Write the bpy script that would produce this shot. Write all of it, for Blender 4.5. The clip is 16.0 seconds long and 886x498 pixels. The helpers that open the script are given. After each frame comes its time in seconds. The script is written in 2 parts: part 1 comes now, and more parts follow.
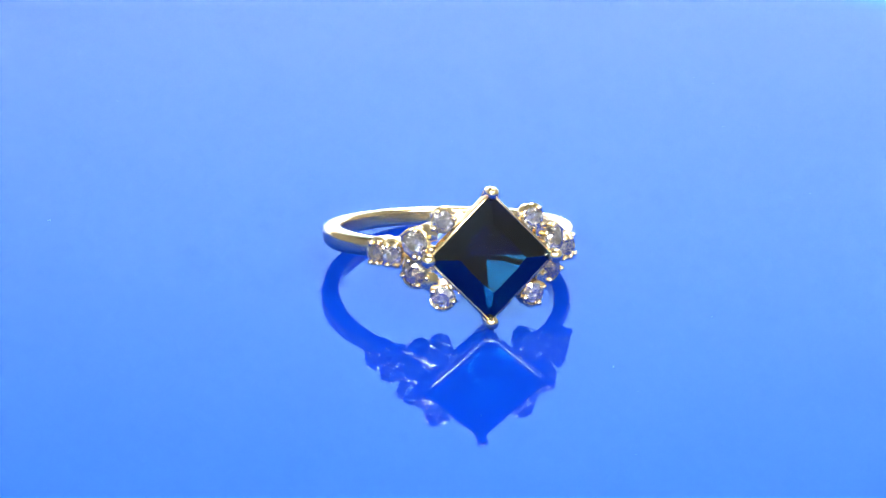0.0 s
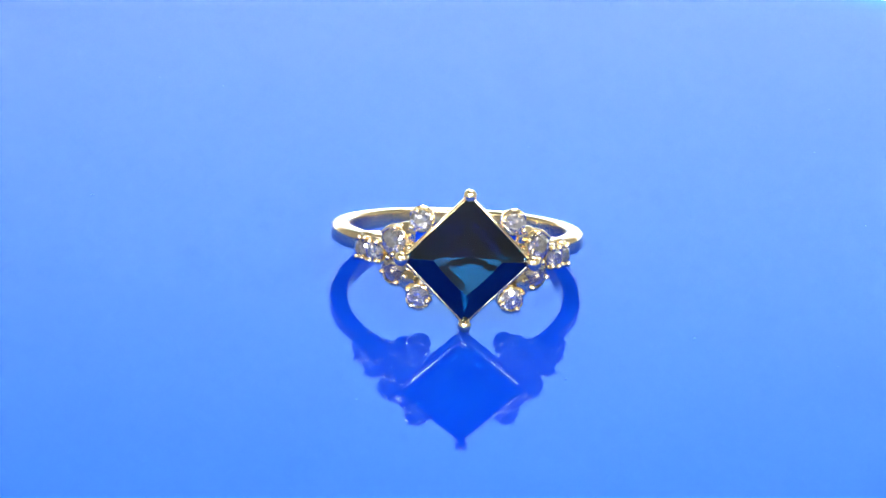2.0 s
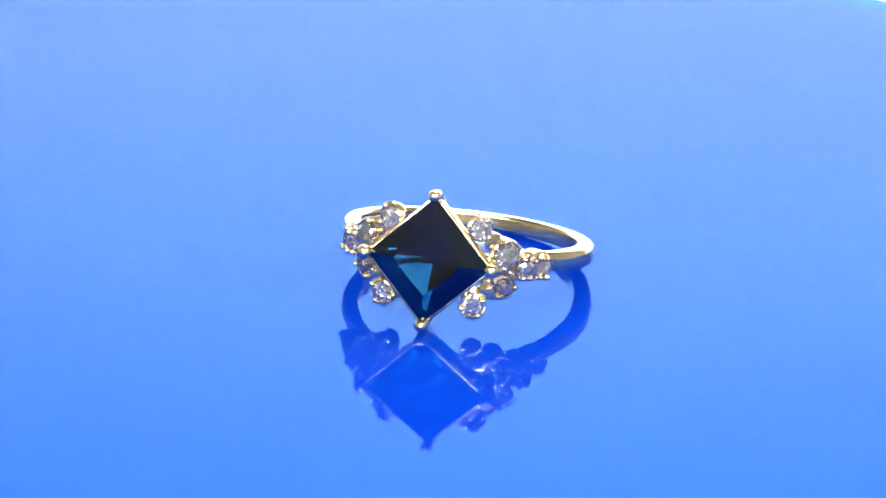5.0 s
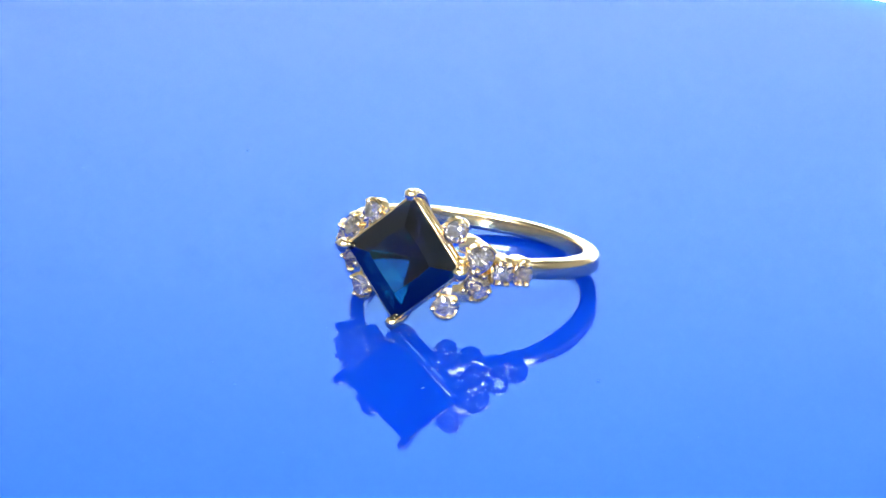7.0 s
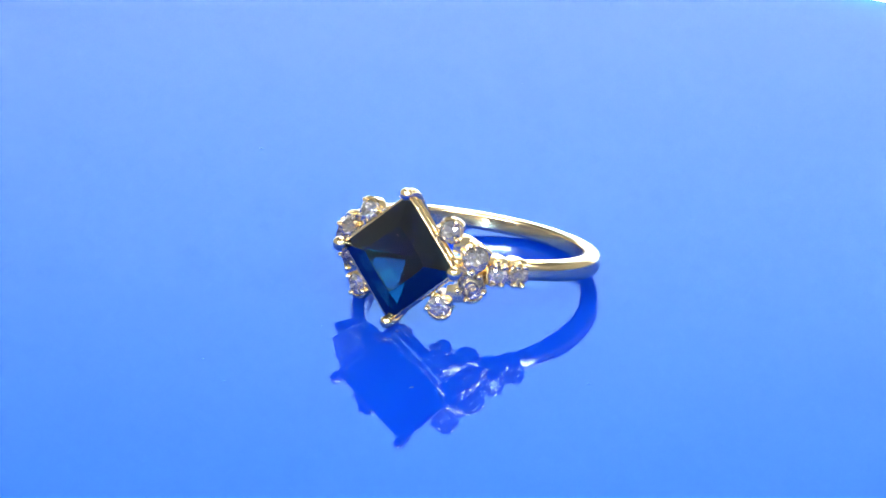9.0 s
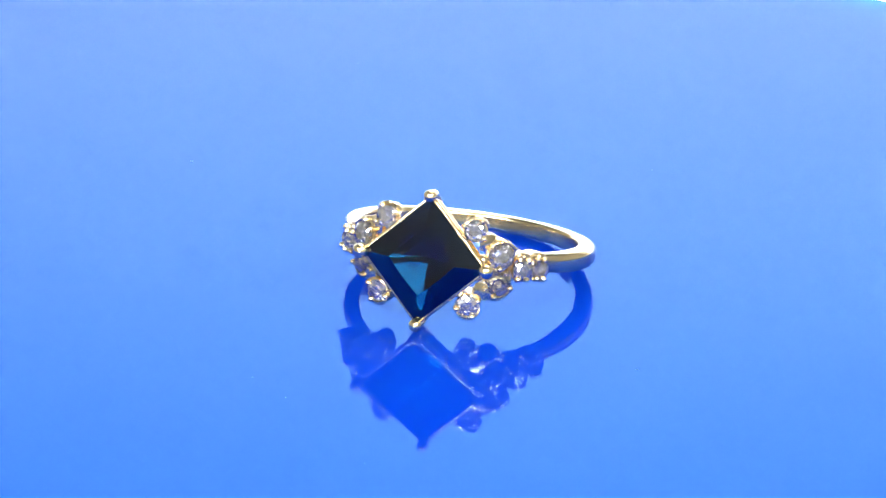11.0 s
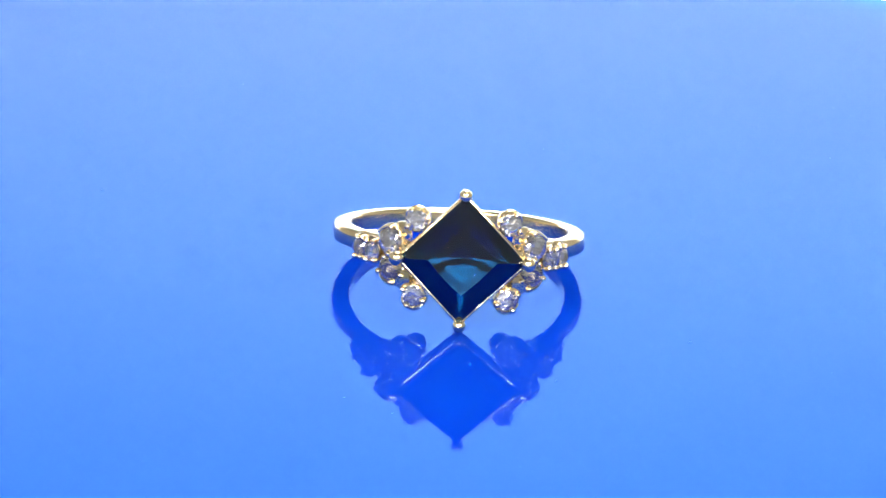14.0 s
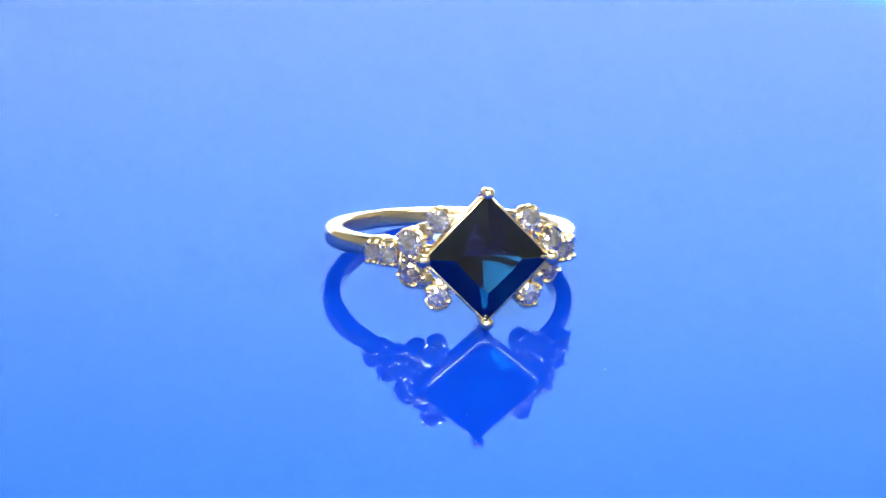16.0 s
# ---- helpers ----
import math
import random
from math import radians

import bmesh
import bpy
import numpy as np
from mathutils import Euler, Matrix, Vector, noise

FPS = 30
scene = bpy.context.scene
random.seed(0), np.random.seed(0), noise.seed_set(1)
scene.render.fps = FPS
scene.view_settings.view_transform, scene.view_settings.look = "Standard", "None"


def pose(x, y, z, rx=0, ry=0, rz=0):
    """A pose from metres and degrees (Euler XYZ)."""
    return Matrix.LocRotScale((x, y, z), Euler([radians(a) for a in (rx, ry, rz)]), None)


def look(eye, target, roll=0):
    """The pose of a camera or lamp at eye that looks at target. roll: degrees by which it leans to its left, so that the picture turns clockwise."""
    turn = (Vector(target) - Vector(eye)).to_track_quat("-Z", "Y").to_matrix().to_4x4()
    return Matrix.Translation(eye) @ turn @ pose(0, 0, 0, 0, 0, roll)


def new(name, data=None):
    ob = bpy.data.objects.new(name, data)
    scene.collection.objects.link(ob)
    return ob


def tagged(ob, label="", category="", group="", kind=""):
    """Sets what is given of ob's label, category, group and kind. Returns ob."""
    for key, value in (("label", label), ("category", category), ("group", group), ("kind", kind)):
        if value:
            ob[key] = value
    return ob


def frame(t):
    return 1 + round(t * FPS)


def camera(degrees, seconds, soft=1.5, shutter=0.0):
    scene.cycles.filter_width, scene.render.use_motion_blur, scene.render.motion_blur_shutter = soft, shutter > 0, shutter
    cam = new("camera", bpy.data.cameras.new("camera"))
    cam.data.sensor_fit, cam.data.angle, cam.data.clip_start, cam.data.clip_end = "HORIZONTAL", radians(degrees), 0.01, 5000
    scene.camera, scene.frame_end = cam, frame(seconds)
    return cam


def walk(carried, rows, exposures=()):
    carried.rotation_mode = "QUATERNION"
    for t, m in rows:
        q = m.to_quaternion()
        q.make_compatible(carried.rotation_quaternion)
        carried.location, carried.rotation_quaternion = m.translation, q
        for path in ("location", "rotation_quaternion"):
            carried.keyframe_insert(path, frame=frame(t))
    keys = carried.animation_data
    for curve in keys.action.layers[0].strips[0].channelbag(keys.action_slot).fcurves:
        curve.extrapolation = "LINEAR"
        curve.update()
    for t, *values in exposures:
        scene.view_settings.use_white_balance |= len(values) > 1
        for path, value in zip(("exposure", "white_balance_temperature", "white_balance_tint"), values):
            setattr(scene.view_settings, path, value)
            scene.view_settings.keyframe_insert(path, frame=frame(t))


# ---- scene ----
MM = 0.001
cam = camera(16.2, 16.0, soft=1.55)
EYE = Vector((0.0, -0.228714, 0.092786))
PITCH, AIM = radians(21.487), radians(0.169)
AHEAD = Vector((math.sin(AIM) * math.cos(PITCH), math.cos(AIM) * math.cos(PITCH), -math.sin(PITCH)))
walk(cam, [(0, look(EYE, EYE + AHEAD * 0.25, 1.966)), (16, look(EYE, EYE + AHEAD * 0.25, 1.966))],
     exposures=[(0, 0.0), (16, 0.0)])

# ---- light: a lit paper backdrop, a round lamp by the camera, and added fills ----
world = bpy.data.worlds.new("world")
world.use_nodes = True
world.node_tree.nodes["Background"].inputs[0].default_value = (0.5, 0.6, 0.8, 1)
world.node_tree.nodes["Background"].inputs[1].default_value = 0.05
scene.world = world


def lamp(name, eye, target, watts, width, depth=None, colour=(1, 1, 1), disc=False):
    data = bpy.data.lights.new(name, "AREA")
    data.shape = "DISK" if disc else "RECTANGLE"
    data.size = width
    if not disc:
        data.size_y = depth
    data.energy, data.color = watts, colour
    ob = new(name, data)
    ob.matrix_world = look(eye, target)
    return ob


# unseen strip facing away from the ring, added to brighten the paper
lamp("backdrop_light", (0.08, 0.20, 0.42), (0.08, 0.76, 0.24), 18.35, 0.8, 0.10, (1.0, 0.98, 0.96))
# added soft fill, no known source: lifts the room, disc and diamonds
lamp("overhead_fill", (0.25, 0.55, 1.57), (0.15, 0.2, 0.0), 29.0, 1.1, 0.9, (1.0, 0.97, 0.93))
FLASH = Vector((-0.2005, -0.977, 0.066))
CENTRE = Vector((0.0009, -0.0095, 0.0055))
lamp("round_lamp", CENTRE + FLASH * 0.62, CENTRE, 0.56, 0.074, disc=True)
# added bar fills, high on both sides, to make diamonds and gold sparkle
for turn in (-27, 28):
    away = Vector((math.sin(radians(turn)) * math.cos(radians(40.7)), -math.cos(radians(turn)) * math.cos(radians(40.7)), math.sin(radians(40.7))))
    lamp("bar_fill", CENTRE + away * 0.5, CENTRE, 4.2, 0.25, 0.035, colour=(1.0, 0.99, 0.97))


# ---- materials ----
def material(name, base, rough, metal=0.0, bump=0.0, vary=0.0, scale=300.0, ior=None, rough_vary=0.0,
             transmission=0.0, coat=0.0):
    m = bpy.data.materials.new(name)
    m.use_nodes = True
    nt = m.node_tree
    b = nt.nodes["Principled BSDF"]
    b.inputs["Base Color"].default_value = (*base, 1)
    b.inputs["Roughness"].default_value = rough
    b.inputs["Metallic"].default_value = metal
    b.inputs["Transmission Weight"].default_value = transmission
    b.inputs["Coat Weight"].default_value = coat
    if ior:
        b.inputs["IOR"].default_value = ior
    if not (vary or bump or rough_vary):
        return m
    co = nt.nodes.new("ShaderNodeTexCoord")
    big, fine = nt.nodes.new("ShaderNodeTexNoise"), nt.nodes.new("ShaderNodeTexNoise")
    big.inputs["Scale"].default_value, fine.inputs["Scale"].default_value = scale, scale * 9
    big.inputs["Detail"].default_value = fine.inputs["Detail"].default_value = 4
    for n in (big, fine):
        nt.links.new(co.outputs["Object"], n.inputs["Vector"])
    if vary:
        both = nt.nodes.new("ShaderNodeMath")
        both.operation = "ADD"
        nt.links.new(big.outputs["Fac"], both.inputs[0])
        nt.links.new(fine.outputs["Fac"], both.inputs[1])
        ramp = nt.nodes.new("ShaderNodeMapRange")
        ramp.inputs["From Min"].default_value, ramp.inputs["From Max"].default_value = 0.6, 1.4
        ramp.inputs["To Min"].default_value, ramp.inputs["To Max"].default_value = 1 - vary, 1 + vary
        nt.links.new(both.outputs[0], ramp.inputs["Value"])
        mul = nt.nodes.new("ShaderNodeVectorMath")
        mul.operation = "SCALE"
        mul.inputs[0].default_value = base
        nt.links.new(ramp.outputs[0], mul.inputs["Scale"])
        nt.links.new(mul.outputs[0], b.inputs["Base Color"])
    if rough_vary:
        rr = nt.nodes.new("ShaderNodeMapRange")
        rr.inputs["From Min"].default_value, rr.inputs["From Max"].default_value = 0.3, 0.7
        rr.inputs["To Min"].default_value, rr.inputs["To Max"].default_value = max(rough - rough_vary, 0), rough + rough_vary
        nt.links.new(fine.outputs["Fac"], rr.inputs["Value"])
        nt.links.new(rr.outputs[0], b.inputs["Roughness"])
    if bump:
        bp = nt.nodes.new("ShaderNodeBump")
        bp.inputs["Strength"].default_value = 0.4
        bp.inputs["Distance"].default_value = bump
        nt.links.new(fine.outputs["Fac"], bp.inputs["Height"])
        nt.links.new(bp.outputs[0], b.inputs["Normal"])
    return m


GOLD = material("polished_gold", (0.93, 0.75, 0.44), 0.19, 1.0, vary=0.04, scale=400, rough_vary=0.03, bump=0.000004)
SAPPHIRE = material("sapphire", (0.002, 0.043, 0.125), 0.0, ior=1.77, transmission=1.0, coat=1.0)
SAPPHIRE.node_tree.nodes["Principled BSDF"].inputs["Specular Tint"].default_value = (0.07, 0.15, 0.27, 1)
SAPPHIRE.node_tree.nodes["Principled BSDF"].inputs["Coat Roughness"].default_value = 0.03
SAPPHIRE.node_tree.nodes["Principled BSDF"].inputs["Coat IOR"].default_value = 1.77
DIAMOND = material("diamond", (0.985, 0.985, 1.0), 0.0, ior=2.42, transmission=0.965)
ACRYLIC = material("blue_acrylic", (0.0008, 0.0222, 0.32), 0.015, ior=1.49, vary=0.03, scale=14)
ACRYLIC.node_tree.nodes["Principled BSDF"].inputs["Subsurface Weight"].default_value = 1.0
ACRYLIC.node_tree.nodes["Principled BSDF"].inputs["Subsurface Radius"].default_value = (0.5, 0.8, 1.0)
ACRYLIC.node_tree.nodes["Principled BSDF"].inputs["Subsurface Scale"].default_value = 0.025
ACRYLIC.node_tree.nodes["Principled BSDF"].inputs["Specular IOR Level"].default_value = 0.0


def tinted_gloss(m, tint, ior, rough):
    """A polished skin over the body colour whose reflections take the tint of the dyed sheet."""
    nt = m.node_tree
    gloss, fres, mix = nt.nodes.new("ShaderNodeBsdfGlossy"), nt.nodes.new("ShaderNodeFresnel"), nt.nodes.new("ShaderNodeMixShader")
    gloss.inputs["Color"].default_value, gloss.inputs["Roughness"].default_value = (*tint, 1), rough
    fres.inputs["IOR"].default_value = ior
    nt.links.new(fres.outputs[0], mix.inputs[0])
    nt.links.new(nt.nodes["Principled BSDF"].outputs[0], mix.inputs[1])
    nt.links.new(gloss.outputs[0], mix.inputs[2])
    nt.links.new(mix.outputs[0], nt.nodes["Material Output"].inputs["Surface"])


tinted_gloss(ACRYLIC, (0.39, 0.67, 1.0), 1.49, 0.012)
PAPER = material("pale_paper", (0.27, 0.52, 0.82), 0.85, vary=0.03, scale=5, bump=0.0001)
DARK = material("dark_ceiling", (0.12, 0.12, 0.12), 0.9, vary=0.05, scale=2, bump=0.0005)
WALL = material("pale_wall", (0.52, 0.52, 0.50), 0.9, vary=0.06, scale=2, bump=0.0005)


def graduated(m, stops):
    """Tint a paper by its height, painting in the light gradient the disc reflects; stops: metres above the table and
    colour.
    """
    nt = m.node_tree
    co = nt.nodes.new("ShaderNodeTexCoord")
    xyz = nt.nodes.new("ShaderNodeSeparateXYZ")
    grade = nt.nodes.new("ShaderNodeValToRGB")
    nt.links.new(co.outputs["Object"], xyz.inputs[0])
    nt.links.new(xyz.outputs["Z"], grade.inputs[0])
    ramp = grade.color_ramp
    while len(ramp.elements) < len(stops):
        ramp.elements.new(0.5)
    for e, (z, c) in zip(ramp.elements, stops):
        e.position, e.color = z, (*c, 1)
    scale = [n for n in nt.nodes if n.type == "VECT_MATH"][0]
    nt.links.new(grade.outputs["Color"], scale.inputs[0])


# reflected light gradient put into the paper's colour: whiter low, bluer high
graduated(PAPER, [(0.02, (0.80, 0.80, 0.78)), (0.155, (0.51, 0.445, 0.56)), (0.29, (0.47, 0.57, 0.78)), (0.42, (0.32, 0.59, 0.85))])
DUST = material("pale_dust", (0.7, 0.7, 0.7), 0.9, vary=0.1, scale=500)
LINT = material("dark_lint", (0.03, 0.08, 0.25), 0.9, vary=0.2, scale=500)


# ---- building helpers; lengths in millimetres inside the ring and on the disc ----
def put(bm, name, mat, parent=None, label="", smooth=False, scale=MM):
    me = bpy.data.meshes.new(name)
    if scale != 1:
        bmesh.ops.scale(bm, vec=(scale,) * 3, verts=bm.verts)
    bm.to_mesh(me)
    bm.free()
    me.materials.append(mat)
    me.polygons.foreach_set("use_smooth", [smooth] * len(me.polygons))
    ob = new(name, me)
    if parent:
        ob.parent = parent
    if label:
        ob["label"] = label
    return ob


def part(name, bm, mat, parent, label="", smooth=False):
    return put(bm, name, mat, parent, label, smooth)


def sharp(ob, degrees=35):
    """Smooth shading with creases kept where faces meet at more than so many degrees."""
    me = ob.data
    bm = bmesh.new()
    bm.from_mesh(me)
    for e in bm.edges:
        e.smooth = len(e.link_faces) == 2 and e.calc_face_angle(0) < radians(degrees)
    bm.to_mesh(me)
    bm.free()
    me.polygons.foreach_set("use_smooth", [True] * len(me.polygons))
    return ob


def loft(bm, rings, closed=False, caps=True):
    """Skin of quads over rings of points with equal counts."""
    vs = [[bm.verts.new(p) for p in r] for r in rings]
    n = len(vs[0])
    pairs = list(zip(vs, vs[1:])) + ([(vs[-1], vs[0])] if closed else [])
    for a, b in pairs:
        for i in range(n):
            bm.faces.new((a[i], a[(i + 1) % n], b[(i + 1) % n], b[i]))
    if caps and not closed:
        bm.faces.new(vs[0][::-1])
        bm.faces.new(vs[-1])
    bmesh.ops.recalc_face_normals(bm, faces=bm.faces)
    return bm


def tube(points, radii, sides=10):
    """A round rod along points, its radius changing from point to point."""
    points = [Vector(p) for p in points]
    rings = []
    side = None
    for i, p in enumerate(points):
        along = (points[min(i + 1, len(points) - 1)] - points[max(i - 1, 0)]).normalized()
        if side is None:
            side = along.orthogonal().normalized()
        side = (side - along * side.dot(along)).normalized()
        up = along.cross(side)
        rings.append([p + (side * math.cos(a) + up * math.sin(a)) * radii[i]
                      for a in (2 * math.pi * k / sides for k in range(sides))])
    return loft(bmesh.new(), rings)


def smooth_path(points, steps=8):
    """Points along a Catmull-Rom curve through the given ones."""
    p = [Vector(q) for q in points]
    p = [2 * p[0] - p[1]] + p + [2 * p[-1] - p[-2]]
    out = []
    for i in range(1, len(p) - 2):
        for k in range(steps):
            t = k / steps
            out.append(0.5 * (2 * p[i] + (p[i + 1] - p[i - 1]) * t + (2 * p[i - 1] - 5 * p[i] + 4 * p[i + 1] - p[i + 2]) * t * t
                              + (3 * p[i] - p[i - 1] - 3 * p[i + 1] + p[i + 2]) * t ** 3))
    out.append(p[-2])
    return out


def brilliant(r):
    """A round brilliant with its girdle in the plane z = 0 and its table towards +z."""
    bm = bmesh.new()

    def at(deg, rad, z):
        return bm.verts.new((r * rad * math.cos(radians(deg)), r * rad * math.sin(radians(deg)), r * z))
    T = [at(45 * k, 0.56, 0.33) for k in range(8)]
    B = [at(45 * k + 22.5, 0.79, 0.19) for k in range(8)]
    G = [at(22.5 * k, 1.0, 0.025) for k in range(16)]
    H = [at(22.5 * k, 1.0, -0.025) for k in range(16)]
    P = [at(45 * k + 22.5, 0.24, -0.70) for k in range(8)]
    C = bm.verts.new((0, 0, -0.87 * r))
    bm.faces.new(T)
    for k in range(8):
        n = (k + 1) % 8
        a, b, c = 2 * k, 2 * k + 1, (2 * k + 2) % 16
        bm.faces.new((T[k], B[k], T[n]))
        bm.faces.new((T[k], B[k - 1], G[a], B[k]))
        bm.faces.new((B[k], G[a], G[b]))
        bm.faces.new((B[k], G[b], G[c]))
        bm.faces.new((P[k], H[b], H[a]))
        bm.faces.new((P[k], H[c], H[b]))
        bm.faces.new((C, P[k], H[a], P[k - 1]))
    for k in range(16):
        bm.faces.new((G[k], H[k], H[(k + 1) % 16], G[(k + 1) % 16]))
    bmesh.ops.recalc_face_normals(bm, faces=bm.faces)
    return bm


def princess(half):
    """A square stone, corners on the axes: girdle at z = 0, cushioned table towards +z, a plain pyramid below with chevrons along its ridges."""
    bm = bmesh.new()
    steps = 4

    def ring_of(size, bow, z):
        """A square of four bowed sides: bow is the swell of a side's middle."""
        out = []
        for k in range(4):
            a, b = (Vector((math.cos(radians(90 * j)), math.sin(radians(90 * j)), 0)) for j in (k, k + 1))
            for i in range(steps):
                t = i / steps
                swell = 4 * t * (1 - t)
                p = a.lerp(b, t) * (half * size * (1 + bow * swell))
                out.append(bm.verts.new((p.x, p.y, z)))
        return out
    n = 4 * steps
    table = ring_of(0.535, 0.05, 0.645)
    crown = ring_of(0.985, 0.0, 0.085)
    top = ring_of(1.0, 0.0, 0.05)
    low = ring_of(1.0, 0.0, -0.06)
    bm.faces.new(table)
    for a, b in ((table, crown), (crown, top), (top, low)):
        for k in range(n):
            bm.faces.new((a[k], b[k], b[(k + 1) % n], a[(k + 1) % n]))
    # pavilion: a steep first tier, then two tiers of keeled mains down to the point
    apothem = half * math.sqrt(0.5)
    z1 = -0.06 - apothem * (1 - BELT) * math.tan(radians(STEEP))
    z2 = z1 - apothem * (BELT - CORE) * math.tan(radians(MAIN))
    z3 = z2 - apothem * CORE * math.tan(radians(POINT))
    tip = bm.verts.new((0, 0, z3))

    def tier(size, z, keel):
        """Corner, keel, corner ... : the middle of each side pushed out a little."""
        out = []
        for k in range(4):
            a, b = (Vector((math.cos(radians(90 * j)), math.sin(radians(90 * j)), 0)) for j in (k, k + 1))
            for p in (a * half * size, (a + b) / 2 * half * size * (1 + keel)):
                out.append(bm.verts.new((p.x, p.y, z)))
        return out
    belt, core = tier(BELT, z1, 0.03), tier(CORE, z2, 0.05)
    for k in range(8):
        n2 = (k + 1) % 8
        side = [low[(2 * k + i) % n] for i in range(3)]
        bm.faces.new(side + [belt[n2], belt[k]])
        bm.faces.new((belt[k], belt[n2], core[n2], core[k]))
        bm.faces.new((core[k], core[n2], tip))
    bmesh.ops.recalc_face_normals(bm, faces=bm.faces)
    return bm


BELT, CORE, STEEP, MAIN, POINT = 0.84, 0.40, 60.0, 36.6, 34.6


# ---- setting: room, table, backdrop ----
def slab(name, size, centre, mat, bevel=0.0, kind="structure"):
    bm = bmesh.new()
    bmesh.ops.create_cube(bm, size=1)
    bmesh.ops.scale(bm, vec=size, verts=bm.verts)
    bmesh.ops.translate(bm, vec=centre, verts=bm.verts)
    if bevel:
        bmesh.ops.bevel(bm, geom=bm.edges, offset=bevel, segments=2, affect="EDGES")
    return tagged(put(bm, name, mat, scale=1), kind=kind)


# unseen room: pale walls bounce light, dark ceiling keeps the sapphire's crown dark
slab("floor", (3.2, 3.2, 0.1), (0, 0, -0.85), WALL)
slab("ceiling", (3.2, 3.2, 0.1), (0, 0, 1.65), DARK)
slab("wall_north", (3.2, 0.1, 2.4), (0, 1.55, 0.4), WALL)
slab("wall_south", (3.2, 0.1, 2.4), (0, -1.55, 0.4), WALL)
slab("wall_east", (0.1, 3.0, 2.4), (1.55, 0, 0.4), WALL)
slab("wall_west", (0.1, 3.0, 2.4), (-1.55, 0, 0.4), WALL)


def build_table():
    base = tagged(new("studio_table"), "plain pale grey table under the paper sweep", "table")
    base.location = (0, 0.25, -0.8)
    bm = bmesh.new()
    bmesh.ops.create_cube(bm, size=1)
    bmesh.ops.scale(bm, vec=(1.8, 1.2, 0.03), verts=bm.verts)
    bmesh.ops.translate(bm, vec=(0, 0, 0.754), verts=bm.verts)
    bmesh.ops.bevel(bm, geom=bm.edges, offset=0.004, segments=2, affect="EDGES")
    put(bm, "tabletop", WALL, base, scale=1)
    for x in (-0.85, 0.85):
        for y in (-0.55, 0.55):
            bm = bmesh.new()
            bmesh.ops.create_cube(bm, size=1)
            bmesh.ops.scale(bm, vec=(0.05, 0.05, 0.739), verts=bm.verts)
            bmesh.ops.translate(bm, vec=(x, y, 0.3695), verts=bm.verts)
            bmesh.ops.bevel(bm, geom=bm.edges, offset=0.004, segments=2, affect="EDGES")
            put(bm, "leg", WALL, base, scale=1)


build_table()


def build_sweep():
    """Paper that lies on the table and curves up behind."""
    line = [(-0.3, 0.0), (0.0, 0.0), (0.24, 0.0)]
    for k in range(1, 17):
        a = math.pi / 2 * k / 16
        line.append((0.24 + 0.58 * math.sin(a), 0.58 - 0.58 * math.cos(a)))
    line += [(0.82, 0.7), (0.82, 0.85)]
    rings = []
    for i, (y, z) in enumerate(line):
        ya, za = line[max(i - 1, 0)]
        yb, zb = line[min(i + 1, len(line) - 1)]
        d = Vector((0, yb - ya, zb - za)).normalized()
        nrm = Vector((0, -d.z, d.y)) * 0.0015
        p = Vector((0, y, z - 0.0295))
        rings.append([Vector((-0.45, 0, 0)) + p, Vector((0.45, 0, 0)) + p, Vector((0.45, 0, 0)) + p + nrm, Vector((-0.45, 0, 0)) + p + nrm])
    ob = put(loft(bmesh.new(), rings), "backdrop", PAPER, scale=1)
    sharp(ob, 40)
    tagged(ob, "paper backdrop curving up, white to pale blue light gradient painted in", "backdrop", kind="structure")


build_sweep()


# ---- the turning disc ----
def build_disc():
    turn = tagged(new("display_turntable"), "round turntable with glossy blue acrylic top, slowly turning", "turntable")
    prof = [(0.0, 0.0), (93.5, 0.0), (93.8, -0.08), (94.0, -0.25), (94.1, -0.6), (94.1, -3.6), (93.7, -4.0), (0.0, -4.0)]
    bm = bmesh.new()
    ox, oy, n = 1.2 * math.cos(radians(-30)), 1.2 * math.sin(radians(-30)), 192
    rings = [[Vector((r * math.cos(2 * math.pi * k / n) + ox, r * math.sin(2 * math.pi * k / n) + oy, z)) for k in range(n)]
             for r, z in prof[1:-1]]
    loft(bm, rings)
    sharp(part("disc_top", bm, ACRYLIC, turn), 5)
    bm = bmesh.new()
    loft(bm, [[Vector((r * math.cos(2 * math.pi * k / 96), r * math.sin(2 * math.pi * k / 96), z)) for k in range(96)]
              for r, z in ((70, -4.0), (70, -20), (66, -24), (66, -28))])
    sharp(part("drum", bm, WALL, turn, "pale grey drum"), 40)
    # lint that turns with the disc
    rnd = random.Random(5)
    bm = bmesh.new()
    spots = [(9.0, -18.9, 0.1), (19.5, -11.0, 0.08), (-28.0, 18.3, 0.1), (-6.5, -23.0, 0.05), (-3.0, -25.5, 0.05)]
    spots += [(rnd.uniform(-40, 40), rnd.uniform(-35, 55), rnd.uniform(0.015, 0.04)) for _ in range(14)]
    for x, y, r in spots:
        a = rnd.uniform(0, 3)
        d = Vector((math.cos(a), math.sin(a), 0)) * r * 1.6
        t = tube([Vector((x, y, 0.03)) - d, Vector((x + r * .4, y, 0.06)), Vector((x, y, 0.03)) + d], [r * .25, r * .5, r * .2], 5)
        me = bpy.data.meshes.new("tmp")
        t.to_mesh(me)
        t.free()
        bm.from_mesh(me)
        bpy.data.meshes.remove(me)
    tagged(part("lint", bm, LINT, turn, "scattered dark lint specks"), kind="stuff")
    return turn


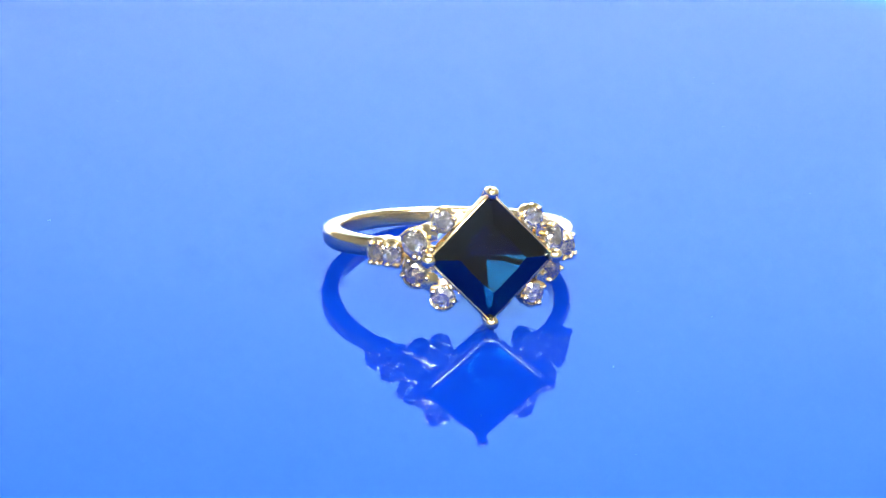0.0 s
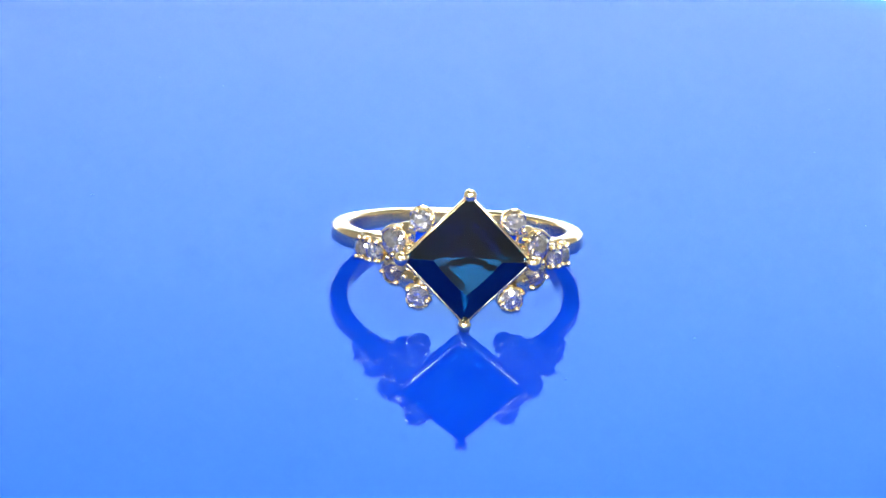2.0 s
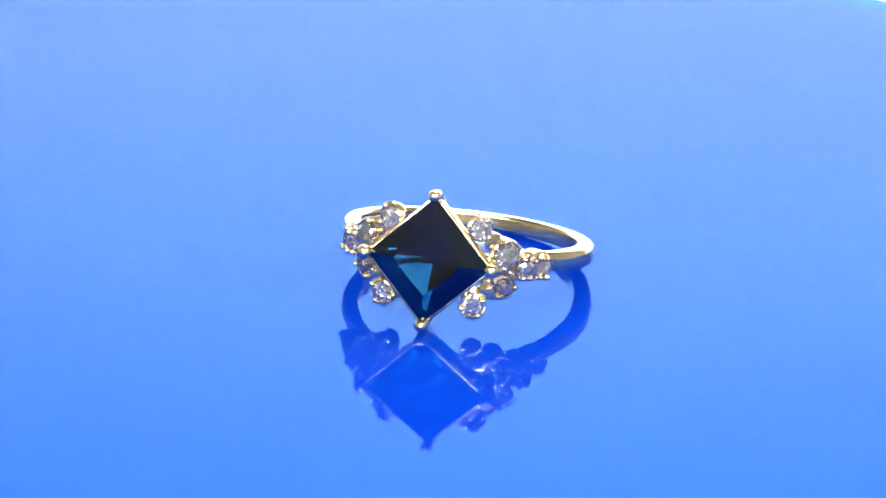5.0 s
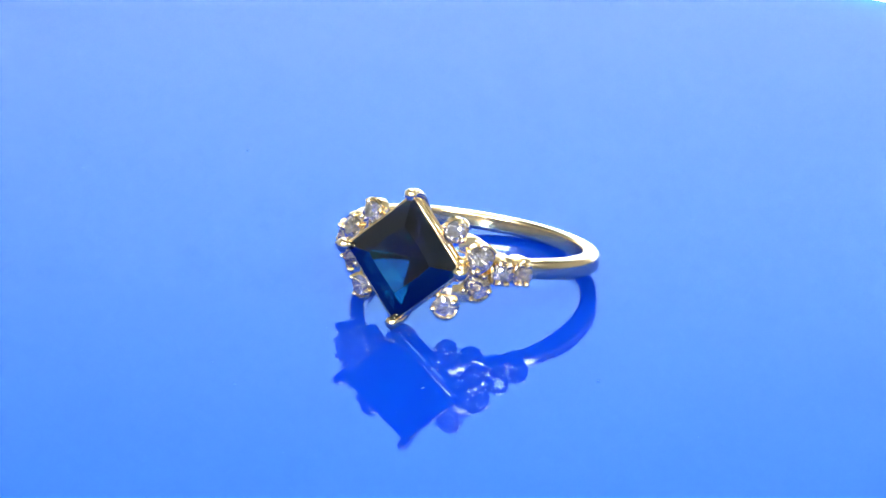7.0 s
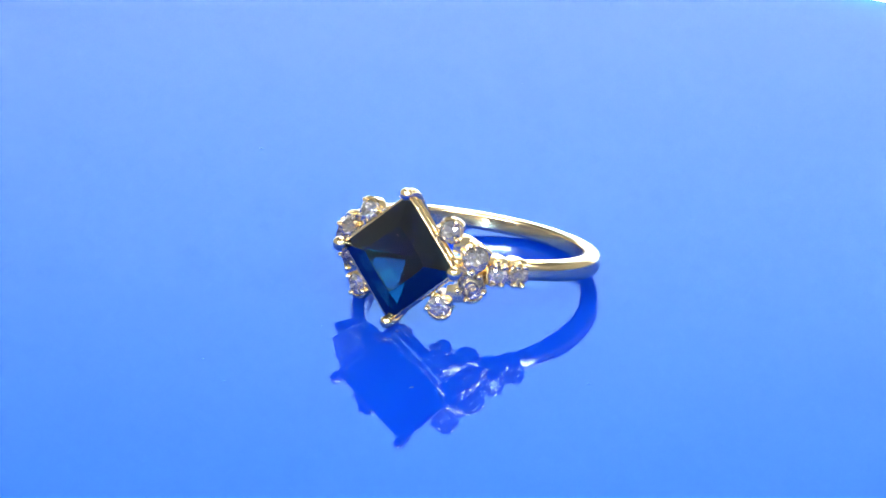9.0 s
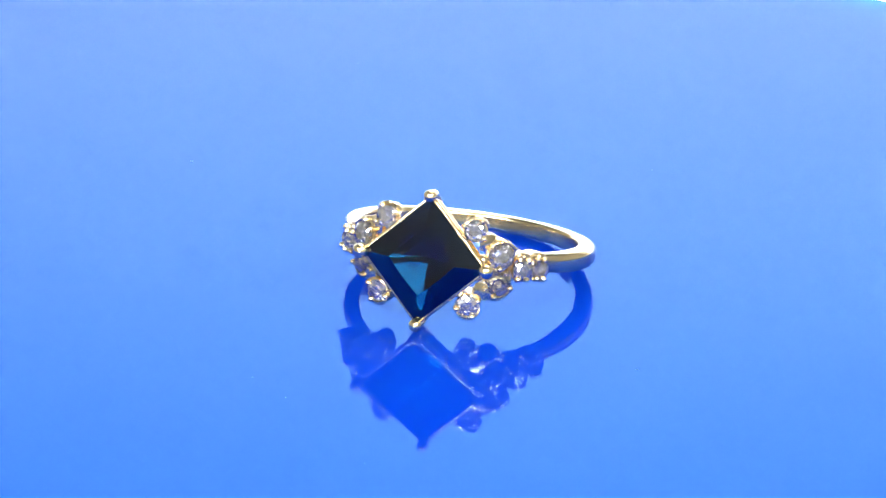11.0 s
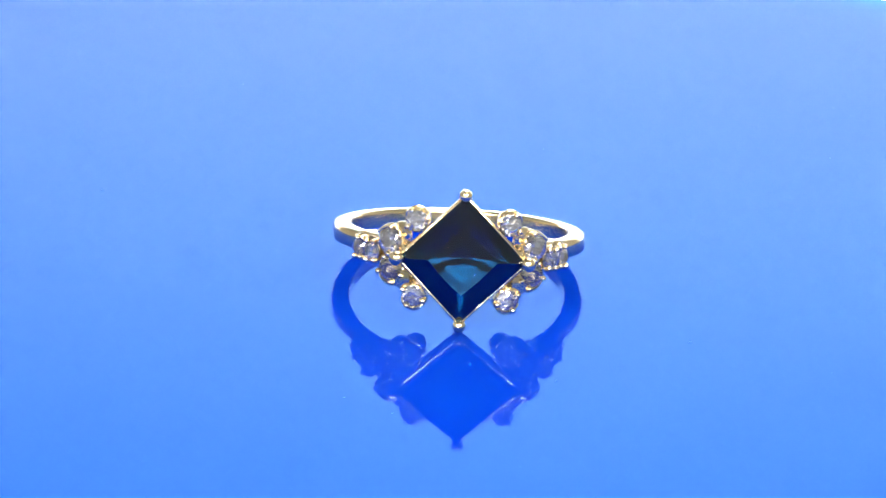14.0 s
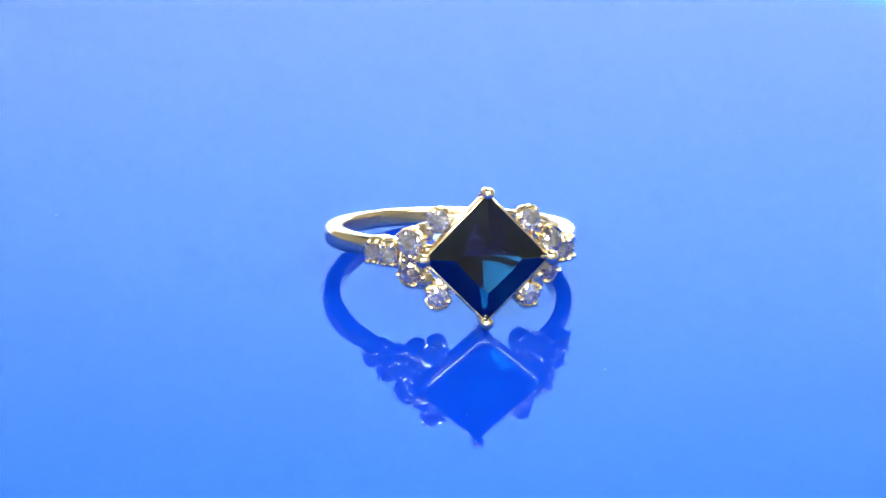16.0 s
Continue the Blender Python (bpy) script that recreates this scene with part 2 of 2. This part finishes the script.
# ---- the ring: x across, -y outwards through the large stone, z along the finger ----
def rounded(w, h, bev, n=3, outer=None):
    """A rounded rectangle, w in the first axis and h in the second."""
    pts = []
    for sx, sy, a0 in ((1, 1, 0), (-1, 1, 90), (-1, -1, 180), (1, -1, 270)):
        b = outer if outer and sx > 0 else bev
        for k in range(n + 1):
            a = radians(a0 + 90 * k / n)
            pts.append((sx * (w / 2 - b) + b * math.cos(a), sy * (h / 2 - b) + b * math.sin(a)))
    return pts


def around(deg, r, z):
    """The place at that angle from the large stone, on a circle about the finger."""
    a = radians(deg)
    return Vector((r * math.sin(a), -r * math.cos(a), z))


INNER, OUTER = 8.62, 10.14


def build_shank(ring):
    """The plain band: full width at the back, thinner beneath the stones."""
    rings = []
    for k in range(144):
        deg = 360 * k / 144
        off = min(deg, 360 - deg)
        t = min(max((off - 36) / 50, 0), 1)
        t = 1 - (1 - t) ** 2
        slim = min(max((off - 16) / 17, 0), 1)
        outer = 8.92 + (OUTER - 8.92) * t
        back = max(0.0, -math.cos(radians(deg)))
        h = 0.40 + (1.02 + 0.26 * t) * slim - 0.26 * back
        w = outer - INNER
        loop = [around(deg, INNER + w / 2 + px, pz) for px, pz in rounded(w, h, min(0.32, w * 0.42, h * 0.4), 6, min(0.62, w * 0.5, h / 2 - 0.02))]
        # the hoop's centre lies a little behind that of the shoulders
        rings.append([p + Vector((0, 0.45, 0)) for p in loop])
    sharp(part("shank", loft(bmesh.new(), rings, closed=True), GOLD, ring, "polished pale gold band"), 30)


STONE_OUT, HALF = 12.12, 4.86


def build_head(ring):
    m = Matrix.Translation((0, -STONE_OUT, 0)) @ Matrix.Rotation(radians(90), 4, "X")
    bm = princess(HALF)
    bm.transform(m)
    stone = part("centre_stone", bm, SAPPHIRE, ring, "deep blue square faceted sapphire set on its corner")
    # dust on the stone's table
    rnd = random.Random(9)
    bm = bmesh.new()
    for _ in range(22):
        x, y = rnd.uniform(-1, 1), rnd.uniform(-1, 1)
        x, y = (x + y) * 1.15, (x - y) * 1.15
        bmesh.ops.create_icosphere(bm, subdivisions=1, radius=rnd.uniform(0.006, 0.014), matrix=m @ Matrix.Translation((x, y, 0.655)))
    tagged(part("dust", bm, DUST, stone, "fine pale dust specks"), kind="stuff")

    def frame_of(out, outside, inside, high):
        """A square rail with a rounded crest, its corners up, down and to the sides."""
        rings = []
        b = (outside - inside) / 2
        for k in range(4):
            a = radians(90 * k)
            c = Vector((math.cos(a), 0, math.sin(a)))
            crest = [c * (outside - b + b * math.cos(radians(d))) + Vector((0, -out - high + b - b * math.sin(radians(d)), 0)) for d in range(0, 181, 30)]
            rings.append(crest + [c * inside + Vector((0, -out, 0)), c * outside + Vector((0, -out, 0))])
        return loft(bmesh.new(), rings, closed=True)
    sharp(part("bezel_rail", frame_of(11.66, 5.14, 4.74, 0.46), GOLD, ring, "thin square gold rail round the stone"), 50)
    sharp(part("under_rail", frame_of(10.75, 4.95, 4.55, 0.45), GOLD, ring), 50)
    sharp(part("gallery_rail", frame_of(9.35, 3.9, 3.3, 0.55), GOLD, ring), 50)
    for k, deg in enumerate((0, 90, 180, 270)):
        a = radians(deg)
        c = Vector((math.cos(a), 0, math.sin(a)))
        bead = 0.52 if deg in (90, 270) else 0.6
        tip = c * 5.0 + Vector((0, -12.42, 0))
        pts = smooth_path([c * 3.5 + Vector((0, -9.3, 0)), c * 4.5 + Vector((0, -10.4, 0)), c * 5.0 + Vector((0, -11.5, 0)), tip], 5)
        rad = [0.42] * len(pts)
        way = (pts[-1] - pts[-2]).normalized() - c * 0.35
        way.normalize()
        pts, rad = pts[:-1], rad[:-1]
        for j in range(10):
            t = -0.8 + (math.pi / 2 + 0.78) * j / 9
            pts.append(tip + way * bead * 0.96 * math.sin(t))
            rad.append(max(bead * math.cos(t), 0.01))
        part("corner_prong", tube(pts, rad, 18), GOLD, ring, smooth=True)


def facing(place, out):
    """A pose at a place of the ring whose z axis points along out."""
    q = Vector(out).normalized().to_track_quat("Z", "Y")
    return Matrix.Translation(place) @ q.to_matrix().to_4x4()


def build_setting(ring, place, out, r, claws, depth, foot=None, collar=None):
    """A small stone in an open gold cup with claws, and a stem down to the band."""
    m = facing(place, out)
    inv = m.to_3x3().inverted()

    def bearing(deg):
        """An angle from across (0) towards the finger's axis (90), as a direction square to the stone's own axis."""
        d = inv @ Vector((math.cos(radians(deg)), 0, math.sin(radians(deg))))
        d.z = 0
        return d.normalized()
    # the cup swells into a point below every claw
    points = [bearing(deg) for deg in claws]
    n = 36
    prof = [(0.99, -0.09), (1.04, -0.13), (1.05, -0.3), (1.0, -0.62), (0.93, -depth / r), (0.70, -depth / r), (0.80, -0.5), (0.95, -0.12)]
    rings = []
    for j, (a, z) in enumerate(prof):
        loop = []
        for k in range(n):
            d = Vector((math.cos(2 * math.pi * k / n), math.sin(2 * math.pi * k / n), 0))
            near = max((d.dot(p) for p in points), default=-1)
            point = max(0.0, (near - 0.86) / 0.14) ** 1.5 * (0.26 if j in (1, 2, 3) else 0.0)
            loop.append(d * r * (a + point) + Vector((0, 0, r * z)))
        rings.append(loop)
    bm = loft(bmesh.new(), rings, closed=True)
    bm.transform(m)
    cup = sharp(part("stone_setting", bm, GOLD, ring, "small gold claw setting"), 40)
    bm = brilliant(r)
    bm.transform(m @ Matrix.Rotation(0.3, 4, "Z"))
    part("diamond", bm, DIAMOND, cup, "clear round brilliant diamond")
    for d in points:
        foot_at = m @ (d * r * 0.72 + Vector((0, 0, -depth)))
        mid = m @ (d * r * 1.16 + Vector((0, 0, -0.1)))
        tip = m @ (d * r * 1.02 + Vector((0, 0, 0.16)))
        bead = 0.235
        pts = [foot_at, foot_at.lerp(mid, 0.5), mid]
        rad = [0.13, 0.15, 0.16]
        way = (m.to_3x3() @ (Vector((0, 0, 1)) - d * 0.5)).normalized()
        for j in range(7):
            t = -0.7 + (math.pi / 2 + 0.68) * j / 6
            pts.append(tip + way * bead * math.sin(t))
            rad.append(max(bead * math.cos(t), 0.008))
        part("claw", tube(pts, rad, 10), GOLD, cup, smooth=True)
    if collar:
        # a leaf-shaped wall that hugs one side of the cup
        first, last = collar
        rings = []
        for k in range(19):
            t = k / 18
            deg = first + (last - first) * t
            d = bearing(deg)
            swell = math.sin(math.pi * t) ** 0.6
            thick, crest, low = 0.06 + 0.2 * swell, -0.28 + 0.36 * swell, -depth * 0.75 - 0.3 * swell
            rings.append([m @ (d * (r * 1.03 + a * thick) + Vector((0, 0, z))) for a, z in
                          ((0, low), (1, low), (1.2, crest - 0.12), (0.8, crest), (0.2, crest), (0, crest - 0.08))])
        sharp(part("leaf_wall", loft(bmesh.new(), rings), GOLD, cup), 40)
    if foot:
        side = m.inverted() @ Vector(foot)
        side.z = 0
        base = m @ (side.normalized() * r * 0.95 + Vector((0, 0, -0.5))) if collar and side.length > r else m @ Vector((0, 0, -depth - 0.1))
        path = smooth_path([base, base.lerp(Vector(foot), 0.5) + Vector((0, 0.1, 0)), foot], 5)
        part("stem", tube(path, [0.3] * len(path), 10), GOLD, cup, smooth=True)
    return cup


def build_ring():
    ring = tagged(new("ring"), "pale gold ring with square blue sapphire and small diamonds", "ring")
    build_shank(ring)
    build_head(ring)
    for s in (-1, 1):
        out_of = lambda deg: Vector((s * math.sin(radians(deg)), -math.cos(radians(deg)), 0))
        flip = lambda degs: [d if s > 0 else 180 - d for d in degs]
        # two stones beside the upper and lower edges
        build_setting(ring, (s * 3.57, -11.35, 2.78), out_of(10) + Vector((0, 0, 0.1)), 0.86, flip((60, -35, 165)), 1.0, (s * 2.8, -11.35, 2.2), flip((15, 165)))
        build_setting(ring, (s * 3.64, -11.35, -3.05), out_of(15) - Vector((0, 0, 0.24)), 0.87, flip((-60, 35, -165)), 1.75, (s * 2.8, -11.35, -2.2), flip((-15, -165)))
        # the pair beside the side corner
        build_setting(ring, (s * 5.55, -10.35, 1.0), out_of(28) + Vector((0, 0, 0.14)), 1.0, flip((95, 160, -95)), 1.9, (s * 4.9, -8.6, 0.3), flip((5, 175)))
        build_setting(ring, (s * 5.42, -10.05, -1.25), out_of(31) - Vector((0, 0, 0.10)), 1.02, flip((-100, -15, -165, 60)), 2.75, (s * 4.8, -8.5, -0.3), flip((-5, -175)))
        # two smaller ones on the shoulder
        build_setting(ring, around(s * 38.2, 11.28, -0.08), out_of(36), 0.78, flip((60, 120, -60, -120)), 1.3, around(s * 38.9, 9.2, 0), flip((20, 160)))
        build_setting(ring, around(s * 48.0, 10.55, -0.14), out_of(45) + Vector((0, 0, 0.12)), 0.78, flip((60, 120, -60, -120)), 1.2, around(s * 48.0, 9.4, 0), flip((20, 160)))
        # stepped saddles that carry the shoulder stones
        for deg, top, broad in ((30.0, 9.5, 2.2), (38.2, 10.7, 2.4), (48.0, 10.1, 2.2)):
            rings = []
            for k in range(7):
                t = -1 + k / 3
                w = 1 - 0.12 * t * t
                rings.append([around(s * (deg + t * 4.1), 8.66 + (top - 8.66) / 2 + px, pz)
                              for px, pz in rounded((top - 8.66) * w, broad * w, 0.14, 2)])
            sharp(part("saddle", loft(bmesh.new(), rings), GOLD, ring), 35)
        # curved links between the settings and the basket
        for up in (1, -1):
            path = smooth_path([(s * 5.7, -8.5, up * 1.0), (s * 5.0, -8.9, up * 1.6), (s * 4.3, -9.35, up * 2.05), (s * 3.5, -9.7, up * 2.2)], 5)
            part("link", tube(path, [0.42] * len(path), 12), GOLD, ring, smooth=True)
            path = smooth_path([(s * 5.4, -8.7, up * 0.6), (s * 4.6, -9.6, up * 0.6), (s * 4.25, -11.3, up * 0.55)], 5)
            part("link", tube(path, [0.38] * len(path), 12), GOLD, ring, smooth=True)
        # rim wires and pierced plates that close the sides of the head
        for up in (1, -1):
            if up > 0:
                path = smooth_path([(s * 6.45, -9.55, 1.5), (s * 5.9, -9.95, 2.0), (s * 5.2, -10.2, 2.25), (s * 4.25, -10.5, 2.25)], 6)
                part("rim_wire", tube(path, [0.15] * len(path), 10), GOLD, ring, smooth=True)
            rings = []
            for k in range(9):
                t = k / 8
                c = Vector((s * (5.5 - 1.6 * t), -(9.15 + 0.65 * t), up * (1.45 + 0.35 * t)))
                rings.append([c + Vector((0, -px, pz)) for px, pz in rounded(0.35, 1.0 + 0.4 * math.sin(math.pi * t), 0.1, 2)])
            sharp(part("gallery_plate", loft(bmesh.new(), rings), GOLD, ring), 35)
            # leaf-shaped web between the edge stone and the pair
            rings = []
            for k in range(9):
                t = k / 8
                c = Vector((s * (3.95 + 1.35 * t), -(10.95 - 0.95 * t), up * (1.75 + 0.15 * math.sin(math.pi * t))))
                rings.append([c + Vector((0, -px, pz)) for px, pz in rounded(0.32, 0.9 + 0.5 * math.sin(math.pi * t), 0.1, 2)])
            sharp(part("web", loft(bmesh.new(), rings), GOLD, ring), 35)
            hoop = [Vector((s * (4.5 + 0.24 * math.cos(a)), -9.98, up * (1.72 + 0.16 * math.sin(a)))) for a in (2 * math.pi * k / 14 for k in range(15))]
            part("eyelet", tube(hoop, [0.08] * 15, 8), GOLD, ring, smooth=True)
        # tapered bracket from the band out to the basket
        rings = []
        for k in range(7):
            t = k / 6
            c = Vector((s * (5.3 - 1.9 * t), -(8.2 + 2.5 * t), 0))
            across = Vector((s * 0.75, 0.45, 0)).normalized()
            rings.append([c + across * px + Vector((0, 0, pz)) for px, pz in rounded(1.0 - 0.4 * t, 0.9 + 0.5 * math.sin(math.pi * t), 0.2, 2)])
        sharp(part("bracket", loft(bmesh.new(), rings), GOLD, ring), 35)
    return ring


turntable = build_disc()
ring = build_ring()

LEAN, TILT = 1.323, -12.13


def spin(t):
    """Degrees by which the disc has turned at t seconds: six a second, one way and back."""
    turn_at = 8.19
    return 15.1 - 6.0 * t if t < turn_at else 15.1 - 6.0 * turn_at + 6.0 * (t - turn_at)


def motions():
    times = sorted([k * 0.5 for k in range(33)] + [7.75, 7.9, 8.1, 8.2, 8.3, 8.4, 8.6, 8.75])
    lie = pose(1.889 * MM, 0, 0) @ pose(0, 0, 0, 0, LEAN, 0) @ pose(0, 2.681 * MM, 2.900 * MM) @ pose(0, 0, 0, TILT, 0, 0)
    walk(turntable, [(t, pose(0, 0, 0, 0, 0, spin(t))) for t in times])
    walk(ring, [(t, pose(0, 0, 0, 0, 0, spin(t)) @ lie) for t in times])


motions()
